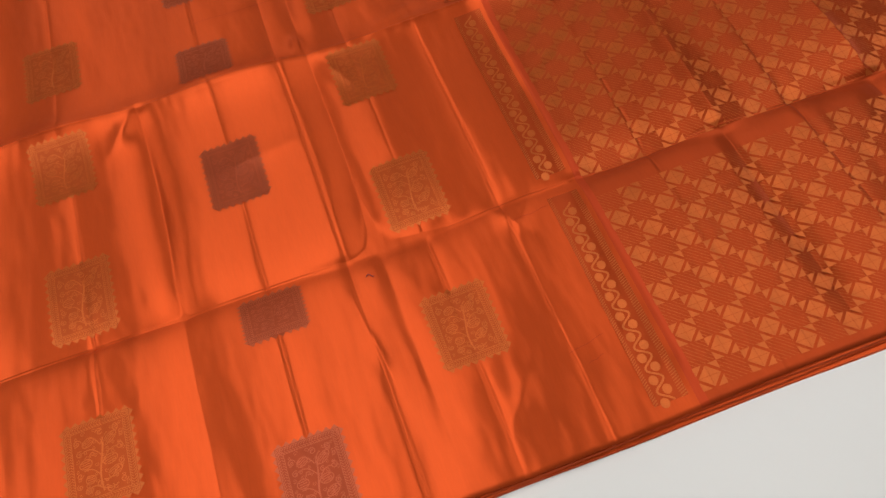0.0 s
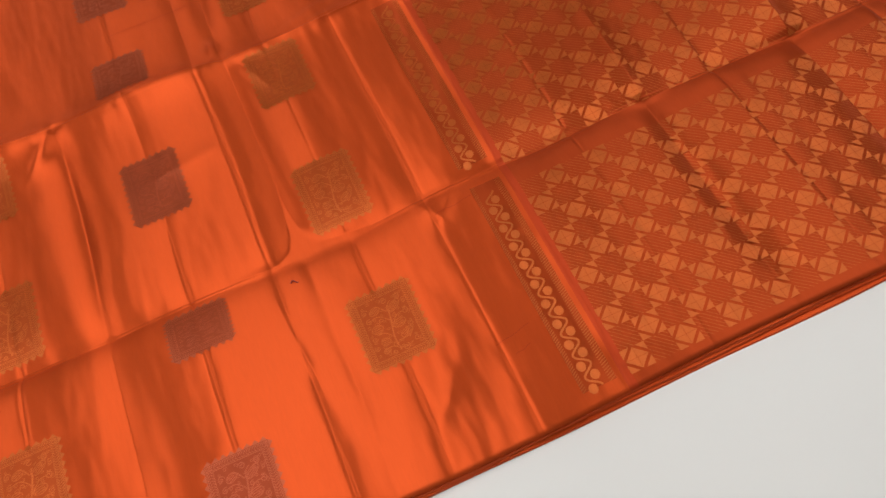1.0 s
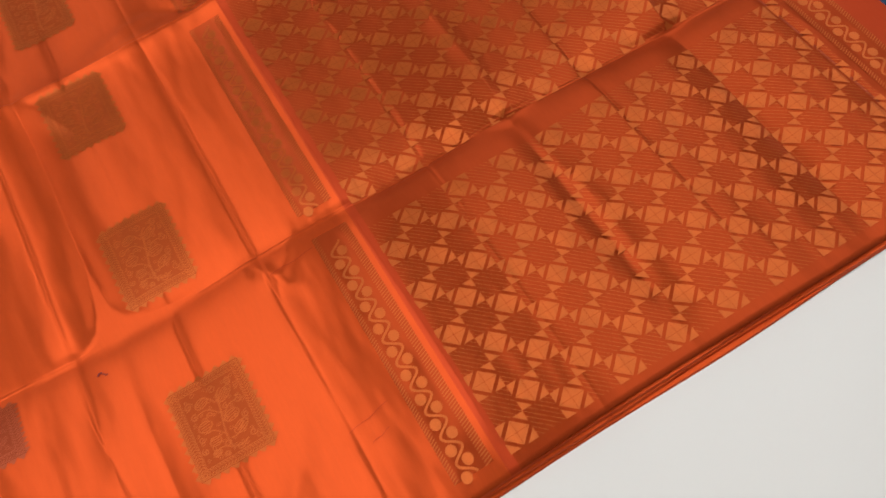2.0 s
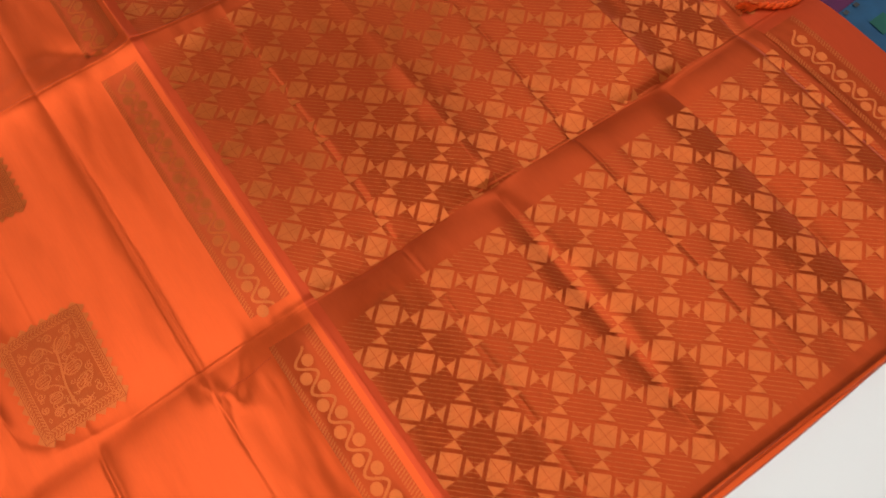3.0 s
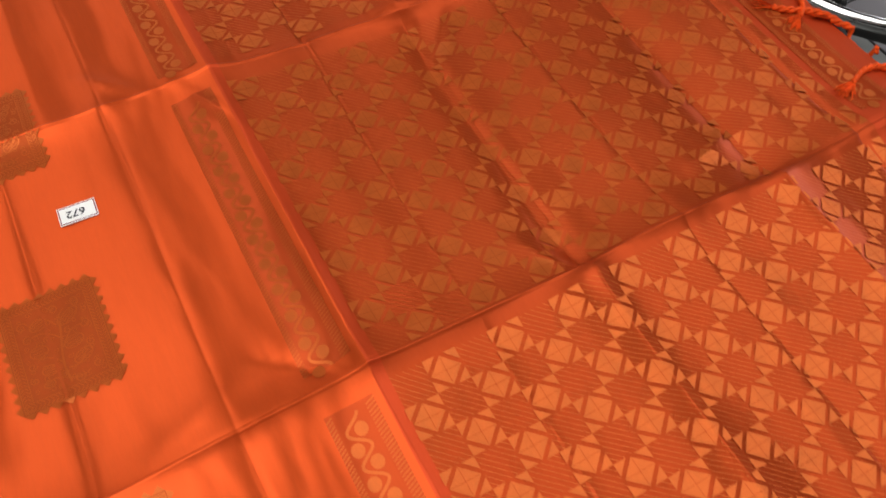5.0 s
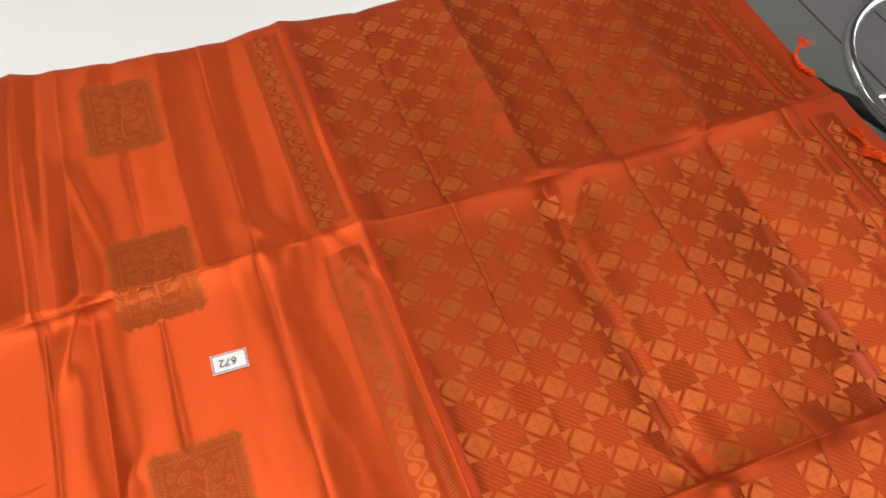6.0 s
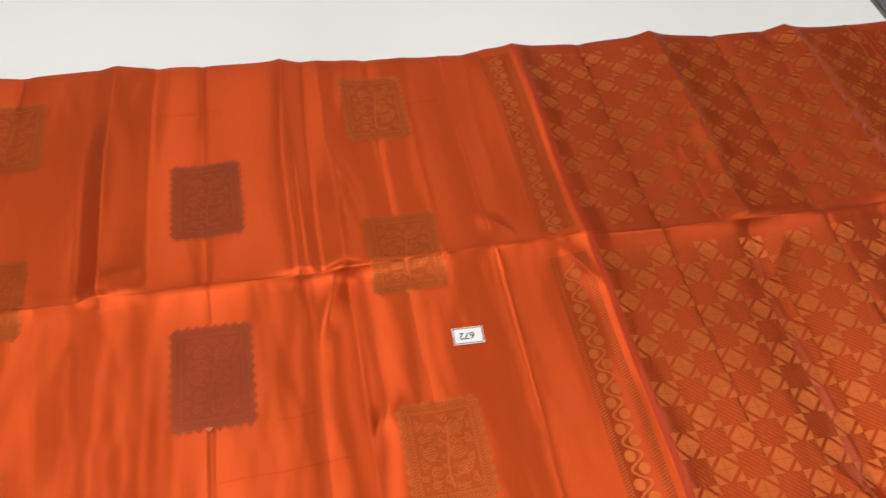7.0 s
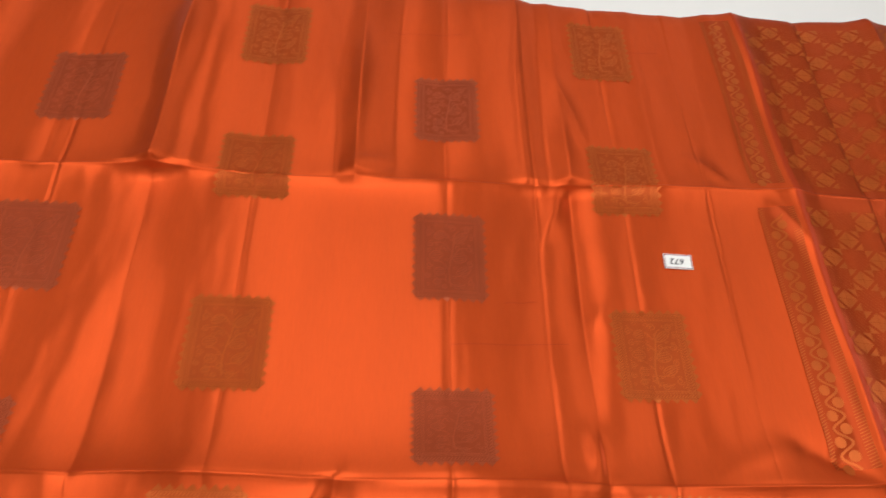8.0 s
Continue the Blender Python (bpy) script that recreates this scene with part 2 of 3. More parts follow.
def lie(x, y):
    """Height of the cloth over the table."""
    x, y = np.asarray(x, float), np.asarray(y, float)
    h = np.full(np.broadcast(x, y).shape, 0.000)
    weights = []
    edges = (-9,) + CREASES + (9,)
    for s in range(4):
        weights.append(step(edges[s] - 0.008, edges[s] + 0.008, y) * (1 - step(edges[s + 1] - 0.008, edges[s + 1] + 0.008, y)))
    wob = 0.004 * np.sin(5 * y + 1) + 0.002 * np.sin(17 * y)
    for c in MAJOR:
        for s in range(4):
            a = RISE[c][s] * (0.0012 if s == 3 else 0.0009)
            w = 0.020 if s == 3 else 0.018
            uneven = 0.85 + 0.3 * np.sin(9 * y + 37 * c + s) + 0.15 * np.sin(31 * y + 11 * c)
            if s == 0:
                uneven = uneven * (0.1 + 0.9 * step(0.02, 0.09, y))
            if s == 3:
                uneven = uneven * (1 - 0.35 * step(1.06, 1.17, y))
            h = h + weights[s] * a * uneven * bell(x - c - wob * 0.4, w)
    for s in range(4):
        h = h + weights[s] * 0.001 * np.interp(x - 0.3 * wob, FOLDS, FACETS[s])
    for k, c in enumerate(MINOR):
        h = h - 0.0011 * (0.8 + 0.4 * np.sin(13 * y + 40 * c)) * np.exp(-np.sqrt(((x - c - 0.4 * wob) / 0.0022) ** 2 + 0.04) + 0.2)
    for c, a in FOURTH:
        h = h + weights[3] * 0.001 * a * (0.8 + 0.4 * np.sin(8 * y + 50 * c)) * bell(x - c - wob, 0.010)
    for k, c in enumerate(CREASES):
        d = y - c - 0.002 * np.sin(9 * x + k)
        rise, near, far = CROSS[k]
        h = h + rise * crisp(d, np.where(d < 0, near, far)) * (0.85 + 0.25 * np.sin(23 * x + 2 * k)) + 0.0012 * np.exp(-(d / 0.0011) ** 2)
    # the middle fold is lifted towards the body of the cloth
    lift = step(-0.05, -0.5, x)
    h = h + 0.010 * lift * bell(y - 0.585, 0.05)
    # short wrinkles: place, heading, length, width, height
    for wx, wy, wa, wl, ww, wh in WRINKLES:
        ca, sa = math.cos(wa), math.sin(wa)
        u, v = (x - wx) * ca + (y - wy) * sa, -(x - wx) * sa + (y - wy) * ca
        h = h + wh * np.exp(-(u / wl) ** 2) * bell(v , ww)
    # slack
    h = h + 0.0014 * np.sin(11 * x + 3 * y) * np.sin(9 * y + 2 * x) + 0.0010 * np.sin(31 * x - 4 * y + 1.3) * np.sin(13 * y + 0.5)
    # edges come down to the table
    h = h - 0.0012 * np.exp(-(y - Y_NEAR) / 0.004) - 0.006 * np.exp(-(Y_FAR - y) / 0.01)
    return np.maximum(h, TOP + 0.0035)


def at(x, y, up=0.0):
    """A point of brocade: its place and its height over the cloth, which the mesh is later laid upon."""
    return (float(x), float(y), up)


def graded(lo, hi, coarse, fine, marks, reach):
    vals, v = [lo], lo
    while v < hi:
        near = min(abs(v - m) for m in marks)
        v += fine if near < reach else coarse
        vals.append(min(v, hi))
    return np.array(vals)


saree = tagged(new("saree"), "orange silk saree with gold brocade, creased, spread on a white table", "saree")


def silk_sheet():
    xs = graded(X_LEFT, X_END, 0.0042, 0.0009, MAJOR + MINOR, 0.0065)
    ys = graded(Y_NEAR, Y_FAR, 0.0055, 0.0008, CREASES, 0.0065)
    X, Y = np.meshgrid(xs, ys)
    Z = lie(X, Y)
    X = X + 0.006 * np.sin(6 * Y + 0.5) * step(0.3, X_END, X) - 0.014 * step(0.75, 1.0, Y) * step(0.4, X_END, X)
    Y2 = Y + 0.002 * np.sin(13 * X) * (step(1.1, Y_FAR, Y) + 1 - step(Y_NEAR, 0.06, Y)) + 0.020 * step(0.0, -0.7, X) * step(1.145, Y_FAR, Y)
    v = np.stack([X, Y2, Z], -1).reshape(-1, 3)
    nx, ny = len(xs), len(ys)
    i = (np.arange(ny - 1)[:, None] * nx + np.arange(nx - 1)[None, :]).reshape(-1)
    f = np.stack([i, i + 1, i + nx + 1, i + nx], 1)
    me = bpy.data.meshes.new("cloth")
    me.from_pydata(v.tolist(), [], f.tolist())
    for mt in (SILK, PALLU, STRIPE):
        me.materials.append(mt)
    cx = np.tile((xs[:-1] + xs[1:]) / 2, ny - 1)
    idx = np.where((cx > 0.012) & (cx < 0.464), 1, 0)
    idx = np.where(((cx > 0.002) & (cx <= 0.012)) | (cx >= 0.464), 2, idx)
    me.polygons.foreach_set("material_index", idx.astype(np.int32))
    me.polygons.foreach_set("use_smooth", np.ones(len(f), bool))
    me.update()
    ob = new("cloth", me)
    ob.parent = saree
    mod = ob.modifiers.new("thickness", "SOLIDIFY")
    mod.thickness, mod.offset = 0.0006, -1
    return ob


silk_sheet()


def under_fold(y0, z0, drop, phase):
    """One of the layers that show along the near edge."""
    s = Soup()
    xs = np.linspace(X_LEFT, X_END - 0.004, 240)
    rows = [(y0, z0 - drop), (y0 + 0.0012, z0), (y0 + 0.005, z0 - 0.0004), (y0 + 0.012, z0 - drop)]
    for a, b in zip(xs[:-1], xs[1:]):
        for (ya, za), (yb, zb) in zip(rows[:-1], rows[1:]):
            q = []
            for x, y, z in ((a, ya, za), (b, ya, za), (b, yb, zb), (a, yb, zb)):
                wv = 0.0012 * math.sin(7 * x + phase) + 0.0008 * math.sin(23 * x + 2 * phase)
                q.append((x, y + wv, z + 0.0006 * math.sin(15 * x + phase)))
            s.face(q)
    return s.make("under_fold", [SILK], saree, drape=False)


under_fold(0.0115, TOP + 0.0084, 0.0026, 0.4)
under_fold(0.0092, TOP + 0.0054, 0.0024, 1.7)
under_fold(0.0068, TOP + 0.0026, 0.0022, 3.1)


# ---- saree: brocade ----
def ribbon(s, pts, w, mat=0, up=0.00040, taper=False):
    """A flat band of thread along a line, on the cloth."""
    p = np.array(pts, float)
    d = np.gradient(p, axis=0)
    d /= np.maximum(np.linalg.norm(d, axis=1, keepdims=True), 1e-9)
    nrm = np.stack([-d[:, 1], d[:, 0]], 1)
    ww = np.full(len(p), w / 2)
    if taper:
        ww = ww * np.linspace(1.2, 0.5, len(p))
    a, b = p + nrm * ww[:, None], p - nrm * ww[:, None]
    i = len(s.v)
    for k in range(len(p)):
        s.v.append((a[k, 0], a[k, 1], up))
        s.v.append((b[k, 0], b[k, 1], up))
    for k in range(len(p) - 1):
        j = i + 2 * k
        s.f.append((j, j + 1, j + 3, j + 2))
        s.m.append(mat)


def spiral(cx, cy, r, turns, start, hand=1, n=22):
    out = []
    for k in range(n):
        u = k / (n - 1)
        a = start + hand * turns * math.tau * u
        rr = r * (1 - 0.8 * u)
        out.append((cx + rr * math.cos(a), cy + rr * math.sin(a)))
    return out


def oval(cx, cy, a, b, tilt, n=20):
    c, sn = math.cos(tilt), math.sin(tilt)
    return [(cx + a * math.cos(t) * c - b * math.sin(t) * sn, cy + a * math.cos(t) * sn + b * math.sin(t) * c)
            for t in np.linspace(0, math.tau, n)]


def tree_lines():
    """The flowering tree inside a motif, in units of its height."""
    lines = []
    trunk = [(0.03 * math.sin(7 * v) + 0.02, v) for v in np.linspace(-0.40, 0.22, 16)]
    lines.append((trunk, 0.022))
    for (x0, y0, x1, y1, bend) in ((0.02, -0.05, 0.22, 0.10, 0.06), (0.03, 0.05, -0.2, 0.16, 0.06), (0.0, -0.2, -0.2, -0.08, 0.05),
                                   (0.02, -0.26, 0.2, -0.16, -0.05), (0.03, 0.2, 0.12, 0.33, 0.03), (0.02, 0.2, -0.1, 0.32, 0.03),
                                   (0.0, -0.36, -0.18, -0.33, 0.04), (0.0, -0.36, 0.18, -0.36, -0.03)):
        pts = []
        for u in np.linspace(0, 1, 10):
            pts.append((x0 + (x1 - x0) * u, y0 + (y1 - y0) * u + bend * math.sin(math.pi * u)))
        lines.append((pts, 0.014))
    for (cx, cy, a, b, t) in ((-0.12, 0.27, 0.075, 0.052, 0.5), (0.14, 0.24, 0.10, 0.05, 0.7), (-0.17, 0.0, 0.075, 0.058, 0.1),
                              (0.12, -0.03, 0.085, 0.06, 0.2), (0.16, -0.2, 0.09, 0.055, 0.5), (-0.13, -0.21, 0.06, 0.05, 0.0),
                              (-0.16, -0.34, 0.045, 0.035, 0.2), (0.22, 0.36, 0.03, 0.045, 0.0)):
        lines.append((oval(cx, cy, a, b, t), 0.013))
        for k in (-0.5, 0.0, 0.5):
            c, sn = math.cos(t), math.sin(t)
            lines.append(([(cx + u * a * 0.75 * c - k * b * sn, cy + u * a * 0.75 * sn + k * b * c) for u in np.linspace(-0.9, 0.9, 5)], 0.012))
    for (cx, cy, r, tn, st, hd) in ((-0.25, 0.3, 0.05, 1.4, 0, 1), (0.03, 0.36, 0.05, 1.4, 3, -1), (-0.23, 0.15, 0.045, 1.3, 1, 1),
                                    (0.24, 0.1, 0.05, 1.4, 2, -1), (0.1, 0.1, 0.035, 1.2, 1, 1), (-0.25, -0.12, 0.04, 1.3, 0, -1),
                                    (0.25, -0.1, 0.04, 1.3, 2, 1), (-0.03, -0.3, 0.04, 1.2, 0, 1), (0.08, -0.39, 0.05, 1.4, 1, -1),
                                    (-0.26, -0.26, 0.04, 1.3, 2, 1), (0.25, -0.33, 0.045, 1.3, 0, -1), (-0.08, 0.1, 0.035, 1.2, 4, -1),
                                    (-0.07, -0.40, 0.035, 1.2, 4, -1), (0.27, 0.25, 0.03, 1.2, 4, 1)):
        lines.append((spiral(cx, cy, r, tn, st, hd), 0.013))
    rnd = random.Random(8)
    for i in range(6):
        for j in range(8):
            cx, cy = -0.26 + 0.104 * i + rnd.uniform(-0.02, 0.02), -0.385 + 0.11 * j + rnd.uniform(-0.02, 0.02)
            lines.append((spiral(cx, cy, rnd.uniform(0.022, 0.034), 1.1, rnd.uniform(0, 6), rnd.choice((1, -1)), 11), 0.009))
    return lines


TREE = tree_lines()


def motif(x0, x1, y0, y1, thread, ground, label):
    """A square brocade figure with a saw-toothed edge."""
    s = Soup()
    w, h = x1 - x0, y1 - y0
    tooth = 0.0042
    ix0, ix1, iy0, iy1 = x0 + tooth, x1 - tooth, y0 + tooth, y1 - tooth
    nx, ny = 24, 30
    gx, gy = np.linspace(ix0, ix1, nx), np.linspace(iy0, iy1, ny)
    GX, GY = np.meshgrid(gx, gy)
    GZ = np.full(GX.shape, 0.00025)
    base = len(s.v)
    s.v.extend(np.stack([GX, GY, GZ], -1).reshape(-1, 3).tolist())
    for j in range(ny - 1):
        for i in range(nx - 1):
            k = base + j * nx + i
            s.f.append((k, k + 1, k + nx + 1, k + nx))
            s.m.append(1)
    for n, hor in ((8, True), (10, False)):
        for k in range(n):
            for side in (0, 1):
                if hor:
                    a, b = ix0 + (ix1 - ix0) * k / n, ix0 + (ix1 - ix0) * (k + 1) / n
                    y, d = (iy0, -tooth) if side == 0 else (iy1, tooth)
                    tri = [at(a, y, 0.00032), at(b, y, 0.00032), at((a + b) / 2 + 0.0008, y + d, 0.00032)]
                    tri = tri if side else tri[::-1]
                else:
                    a, b = iy0 + (iy1 - iy0) * k / n, iy0 + (iy1 - iy0) * (k + 1) / n
                    x, d = (ix0, -tooth) if side == 0 else (ix1, tooth)
                    tri = [at(x, a, 0.00032), at(x, b, 0.00032), at(x + d, (a + b) / 2 + 0.0008, 0.00032)]
                    tri = tri[::-1] if side else tri
                s.face(tri, 0)
    # plaited frame
    for inset, wd in ((0.0010, 0.0007), (0.0072, 0.0007)):
        c = [(ix0 + inset, iy0 + inset), (ix1 - inset, iy0 + inset), (ix1 - inset, iy1 - inset), (ix0 + inset, iy1 - inset)]
        for k in range(4):
            p, q = np.array(c[k]), np.array(c[(k + 1) % 4])
            ribbon(s, [p + (q - p) * u for u in np.linspace(0, 1, 14)], wd)
    for r in (0.0026, 0.0056):
        for side in range(4):
            along = (ix1 - ix0) if side < 2 else (iy1 - iy0)
            n = int(along / 0.0027)
            for k in range(n):
                u = 0.002 + (along - 0.004) * k / (n - 1)
                lean = 0.0011 if r < 0.004 else -0.0011
                if side == 0:
                    p = [(ix0 + u - lean, iy0 + r - 0.0011), (ix0 + u + lean, iy0 + r + 0.0011)]
                elif side == 1:
                    p = [(ix0 + u - lean, iy1 - r - 0.0011), (ix0 + u + lean, iy1 - r + 0.0011)]
                elif side == 2:
                    p = [(ix0 + r - 0.0011, iy0 + u - lean), (ix0 + r + 0.0011, iy0 + u + lean)]
                else:
                    p = [(ix1 - r - 0.0011, iy0 + u - lean), (ix1 - r + 0.0011, iy0 + u + lean)]
                ribbon(s, p, 0.0009)
    # tree
    cx, cy = (x0 + x1) / 2, (y0 + y1) / 2
    sx, sy = (w - 0.024) / 0.62, (h - 0.024) / 0.88
    for pts, wd in TREE:
        ribbon(s, [(cx + px * sx, cy + py * sy) for px, py in pts], wd * sy * 0.95)
    s.make("motif", [thread, ground], saree, label)


GOLD_COLS = {-0.171: (0.072, [(0.129, 0.217), (0.302, 0.394), (0.486, 0.573), (0.652, 0.743), (0.847, 0.937), (1.037, 1.135)]),
             -0.539: (0.074, [(0.125, 0.216), (0.305, 0.401), (0.488, 0.574), (0.652, 0.745), (0.850, 0.936), (1.040, 1.139)]),
             -0.905: (0.074, [(0.125, 0.216), (0.305, 0.401), (0.488, 0.574), (0.652, 0.745), (0.850, 0.936), (1.040, 1.139)])}
ROSE_COLS = {-0.349: (0.071, [(0.035, 0.123), (0.228, 0.284), (0.402, 0.493), (0.590, 0.660), (0.743, 0.842), (0.936, 1.032)]),
             -0.728: (0.077, [(0.035, 0.123), (0.228, 0.284), (0.402, 0.493), (0.560, 0.645), (0.742, 0.840), (0.942, 1.042)]),
             -1.095: (0.077, [(0.035, 0.123), (0.228, 0.284), (0.402, 0.493), (0.560, 0.645), (0.742, 0.840), (0.942, 1.042)])}
for cols, thread, ground, label in ((GOLD_COLS, GOLD, GROUND, "gold brocade square with a flowering tree"),
                                    (ROSE_COLS, ROSE, ROSE_G, "dull rose brocade square with a flowering tree")):
    for cx, (w, spans) in cols.items():
        for y0, y1 in spans:
            motif(cx - w / 2, cx + w / 2, y0, y1, thread, ground, label)

# checked brocade of the end piece, strip by strip
PX, PY = 0.0251, 0.0232


def checks(lo, hi, first, sign, odd, label):
    s = Soup()
    j, y = 0, first
    hx, hy = PX / 2, PY / 2
    while lo + hy - 0.002 < y < hi - hy + 0.002:
        for i in range(18):
            x = 0.0225 + PX * i
            if (i + j) % 2 == odd:
                # a diamond in four facets with a triangle in each corner
                n = 3
                for a in range(-n, n):
                    for b in range(-n, n):
                        u0, u1, w0, w1 = a / n, (a + 1) / n, b / n, (b + 1) / n
                        q = [((u + w) / 2, (w - u) / 2) for u, w in ((u0, w0), (u1, w0), (u1, w1), (u0, w1))]
                        s.face([at(x + p * hx * 0.91, y + r * hy * 0.91, 0.00025) for p, r in q][::-1], 0)
                ribbon(s, [(x + u * hx * 0.8, y) for u in np.linspace(-1, 1, 5)], 0.0004, 1, 0.00045)
                ribbon(s, [(x, y + u * hy * 0.8) for u in np.linspace(-1, 1, 5)], 0.0004, 1, 0.00045)
                for dx in (1, -1):
                    for dy in (1, -1):
                        t = [(x + dx * hx, y + dy * hy * 0.25), (x + dx * hx, y + dy * hy), (x + dx * hx * 0.25, y + dy * hy)]
                        if dx * dy < 0:
                            t = t[::-1]
                        s.face([at(px, py, 0.00032) for px, py in t], 0)
            else:
                for k in range(-4, 5):
                    c = k * 0.2
                    half = 1 - abs(c)
                    ribbon(s, [(x + (c + u * half) * hx, y + (c - u * half) * hy) for u in np.linspace(-0.94, 0.94, 6)], 0.00042, 0, 0.00025)
        y += sign * PY
        j += 1
    tagged(s.make("checked_brocade", [GOLD, GROUND], saree, label), kind="stuff")

CHECK_LABEL = "gold checked brocade of diamonds and triangles"
checks(0.022, 0.276, 0.247, -1, 1, CHECK_LABEL)
checks(0.292, 0.574, 0.3025, 1, 0, CHECK_LABEL)
checks(0.586, 0.870, 0.8510, -1, 0, CHECK_LABEL)
checks(0.886, 1.160, 0.9050, 1, 1, CHECK_LABEL)


def vine(x_left, x_right, hatch_a, hatch_b, lo, hi, thread, label):
    """A border of dots and a winding stem between two hatched edges."""
    s = Soup()
    mid, amp, pitch = (x_left + x_right) / 2, abs(x_right - x_left) / 2 + 0.0012, 0.0233
    n = int((hi - lo) / pitch)
    ys = np.linspace(lo, lo + n * pitch, n * 14)
    ribbon(s, [(mid + amp * math.cos((y - lo) / pitch * math.tau), y) for y in ys], 0.0021)
    for k in range(n):
        for x, off in ((x_right - 0.0008, 0.5), (x_left + 0.0008, 0.0)):
            y = lo + (k + off) * pitch
            s.face([at(p, q, 0.00036) for p, q in oval(x, y, 0.0046, 0.0050, 0, 13)[:-1]])
    # the closely woven band under the vine
    gx, gy = np.linspace(hatch_a[0], hatch_b[1], 22), np.linspace(lo, hi, 120)
    base = len(s.v)
    s.v.extend((px, py, 0.0001) for py in gy for px in gx)
    for j in range(119):
        for i in range(21):
            k = base + 22 * j + i
            s.f.append((k, k + 1, k + 23, k + 22))
            s.m.append(1)
    for x0, x1 in (hatch_a, hatch_b):
        for k in range(int((hi - lo) / 0.0027)):
            y = lo + 0.0027 * k
            ribbon(s, [(x0, y), (x1, y + 0.0026)], 0.0008)
    s.make("vine_border", [thread, PALLU], saree, label)


STRIPS = ((0.0297, 0.276), (0.304, 0.565), (0.596, 0.862), (0.892, 1.150))
for k, (lo, hi) in enumerate(STRIPS):
    label = "gold border with a winding vine and dots"
    vine(-0.0280, -0.0185, (-0.0380, -0.0335), (-0.0105, -0.0035), lo, hi, GOLD, label)
    vine(0.4805, 0.4905, (0.4685, 0.4735), (0.4990, 0.5045), lo, hi, GOLD, label)

slubs = Soup()
for x0, y0, x1, y1 in ((-0.088, 0.106, -0.050, 0.113), (-0.075, 0.090, -0.058, 0.094), (-0.083, 0.262, -0.040, 0.268), (-0.30, 0.745, -0.27, 0.748),
                       (-0.35, 0.700, -0.245, 0.706), (-0.41, 1.10, -0.33, 1.104), (-0.16, 1.085, -0.10, 1.09), (0.22, 0.955, 0.26, 0.958)):
    ribbon(slubs, [(x0 + (x1 - x0) * u, y0 + (y1 - y0) * u + 0.0006 * math.sin(9 * u)) for u in np.linspace(0, 1, 16)], 0.0007, 0, 0.0003)
tagged(slubs.make("weft_slub", [STRIPE], saree, "thin raised weft threads"), kind="stuff")

# ---- tassels at the end of the saree ----


def tassel(x, y, heading, length, up=0.0):
    """A twisted cord with a frayed tuft, tied at the hem."""
    holder = new("tassel")
    holder.parent = saree
    rnd = random.Random(int(1000 * (x + y * 3)))
    path = []
    for k in range(26):
        u = k / 25
        a = heading + 0.9 * math.sin(2.6 * u + rnd.random() * 0.02 + y * 9)
        px, py = (x, y) if k == 0 else path[-1][:2]
        path.append((px + math.cos(a) * length / 25, py + math.sin(a) * length / 25, 0))
    pts = []
    for px, py, _ in path:
        z = float(lie(min(px, X_END), py)) + 0.003 + up if px < X_END + 0.004 else -0.002 - 1.2 * (px - X_END)
        pts.append(Vector((px, py, z)))
    for ph in (0, math.pi):
        strand = []
        for k, p in enumerate(pts):
            a = k * 0.9 + ph
            strand.append(p + Vector((math.cos(a) * 0.0012, math.cos(a) * 0.0012, math.sin(a) * 0.0016)))
        part("cord", tube(strand, 0.0020, 6), TASSEL, holder, smooth=True)
    end, back = pts[-1], (pts[-1] - pts[-3]).normalized()
    bm = bmesh.new()
    for k in range(44):
        side = Vector((-back.y, back.x, 0))
        spread = rnd.uniform(-0.55, 0.55)
        d = (back + side * spread).normalized()
        ln = rnd.uniform(0.014, 0.026)
        p0, p1 = end - back * 0.004, end + d * ln * 0.6 + Vector((0, 0, rnd.uniform(-0.001, 0.002)))
        p2 = end + d * ln + side * rnd.uniform(-0.003, 0.003) - Vector((0, 0, 0.001))
        wv = side * 0.0005 + Vector((0, 0, 0.0003))
        vs = [bm.verts.new(q) for q in (p0 - wv, p0 + wv, p1 + wv, p2, p1 - wv)]
        bm.faces.new(vs)
    part("tuft", bm, TASSEL, holder)


for x, y, a, ln in ((0.535, 0.345, 2.9, 0.06), (0.536, 0.292, 3.4, 0.05), (0.533, 0.40, 0.5, 0.05), (0.53, 0.575, 3.5, 0.05),
                    (0.53, 0.615, 2.6, 0.05), (0.532, 0.640, 1.2, 0.055), (0.530, 0.685, 1.7, 0.06), (0.530, 0.735, 3.3, 0.035),
                    (0.528, 0.775, 1.5, 0.05), (0.520, 0.915, 1.4, 0.05), (0.534, 0.485, 0.3, 0.05), (0.534, 0.66, 1.25, 0.14)):
    tassel(x, y, a, ln)


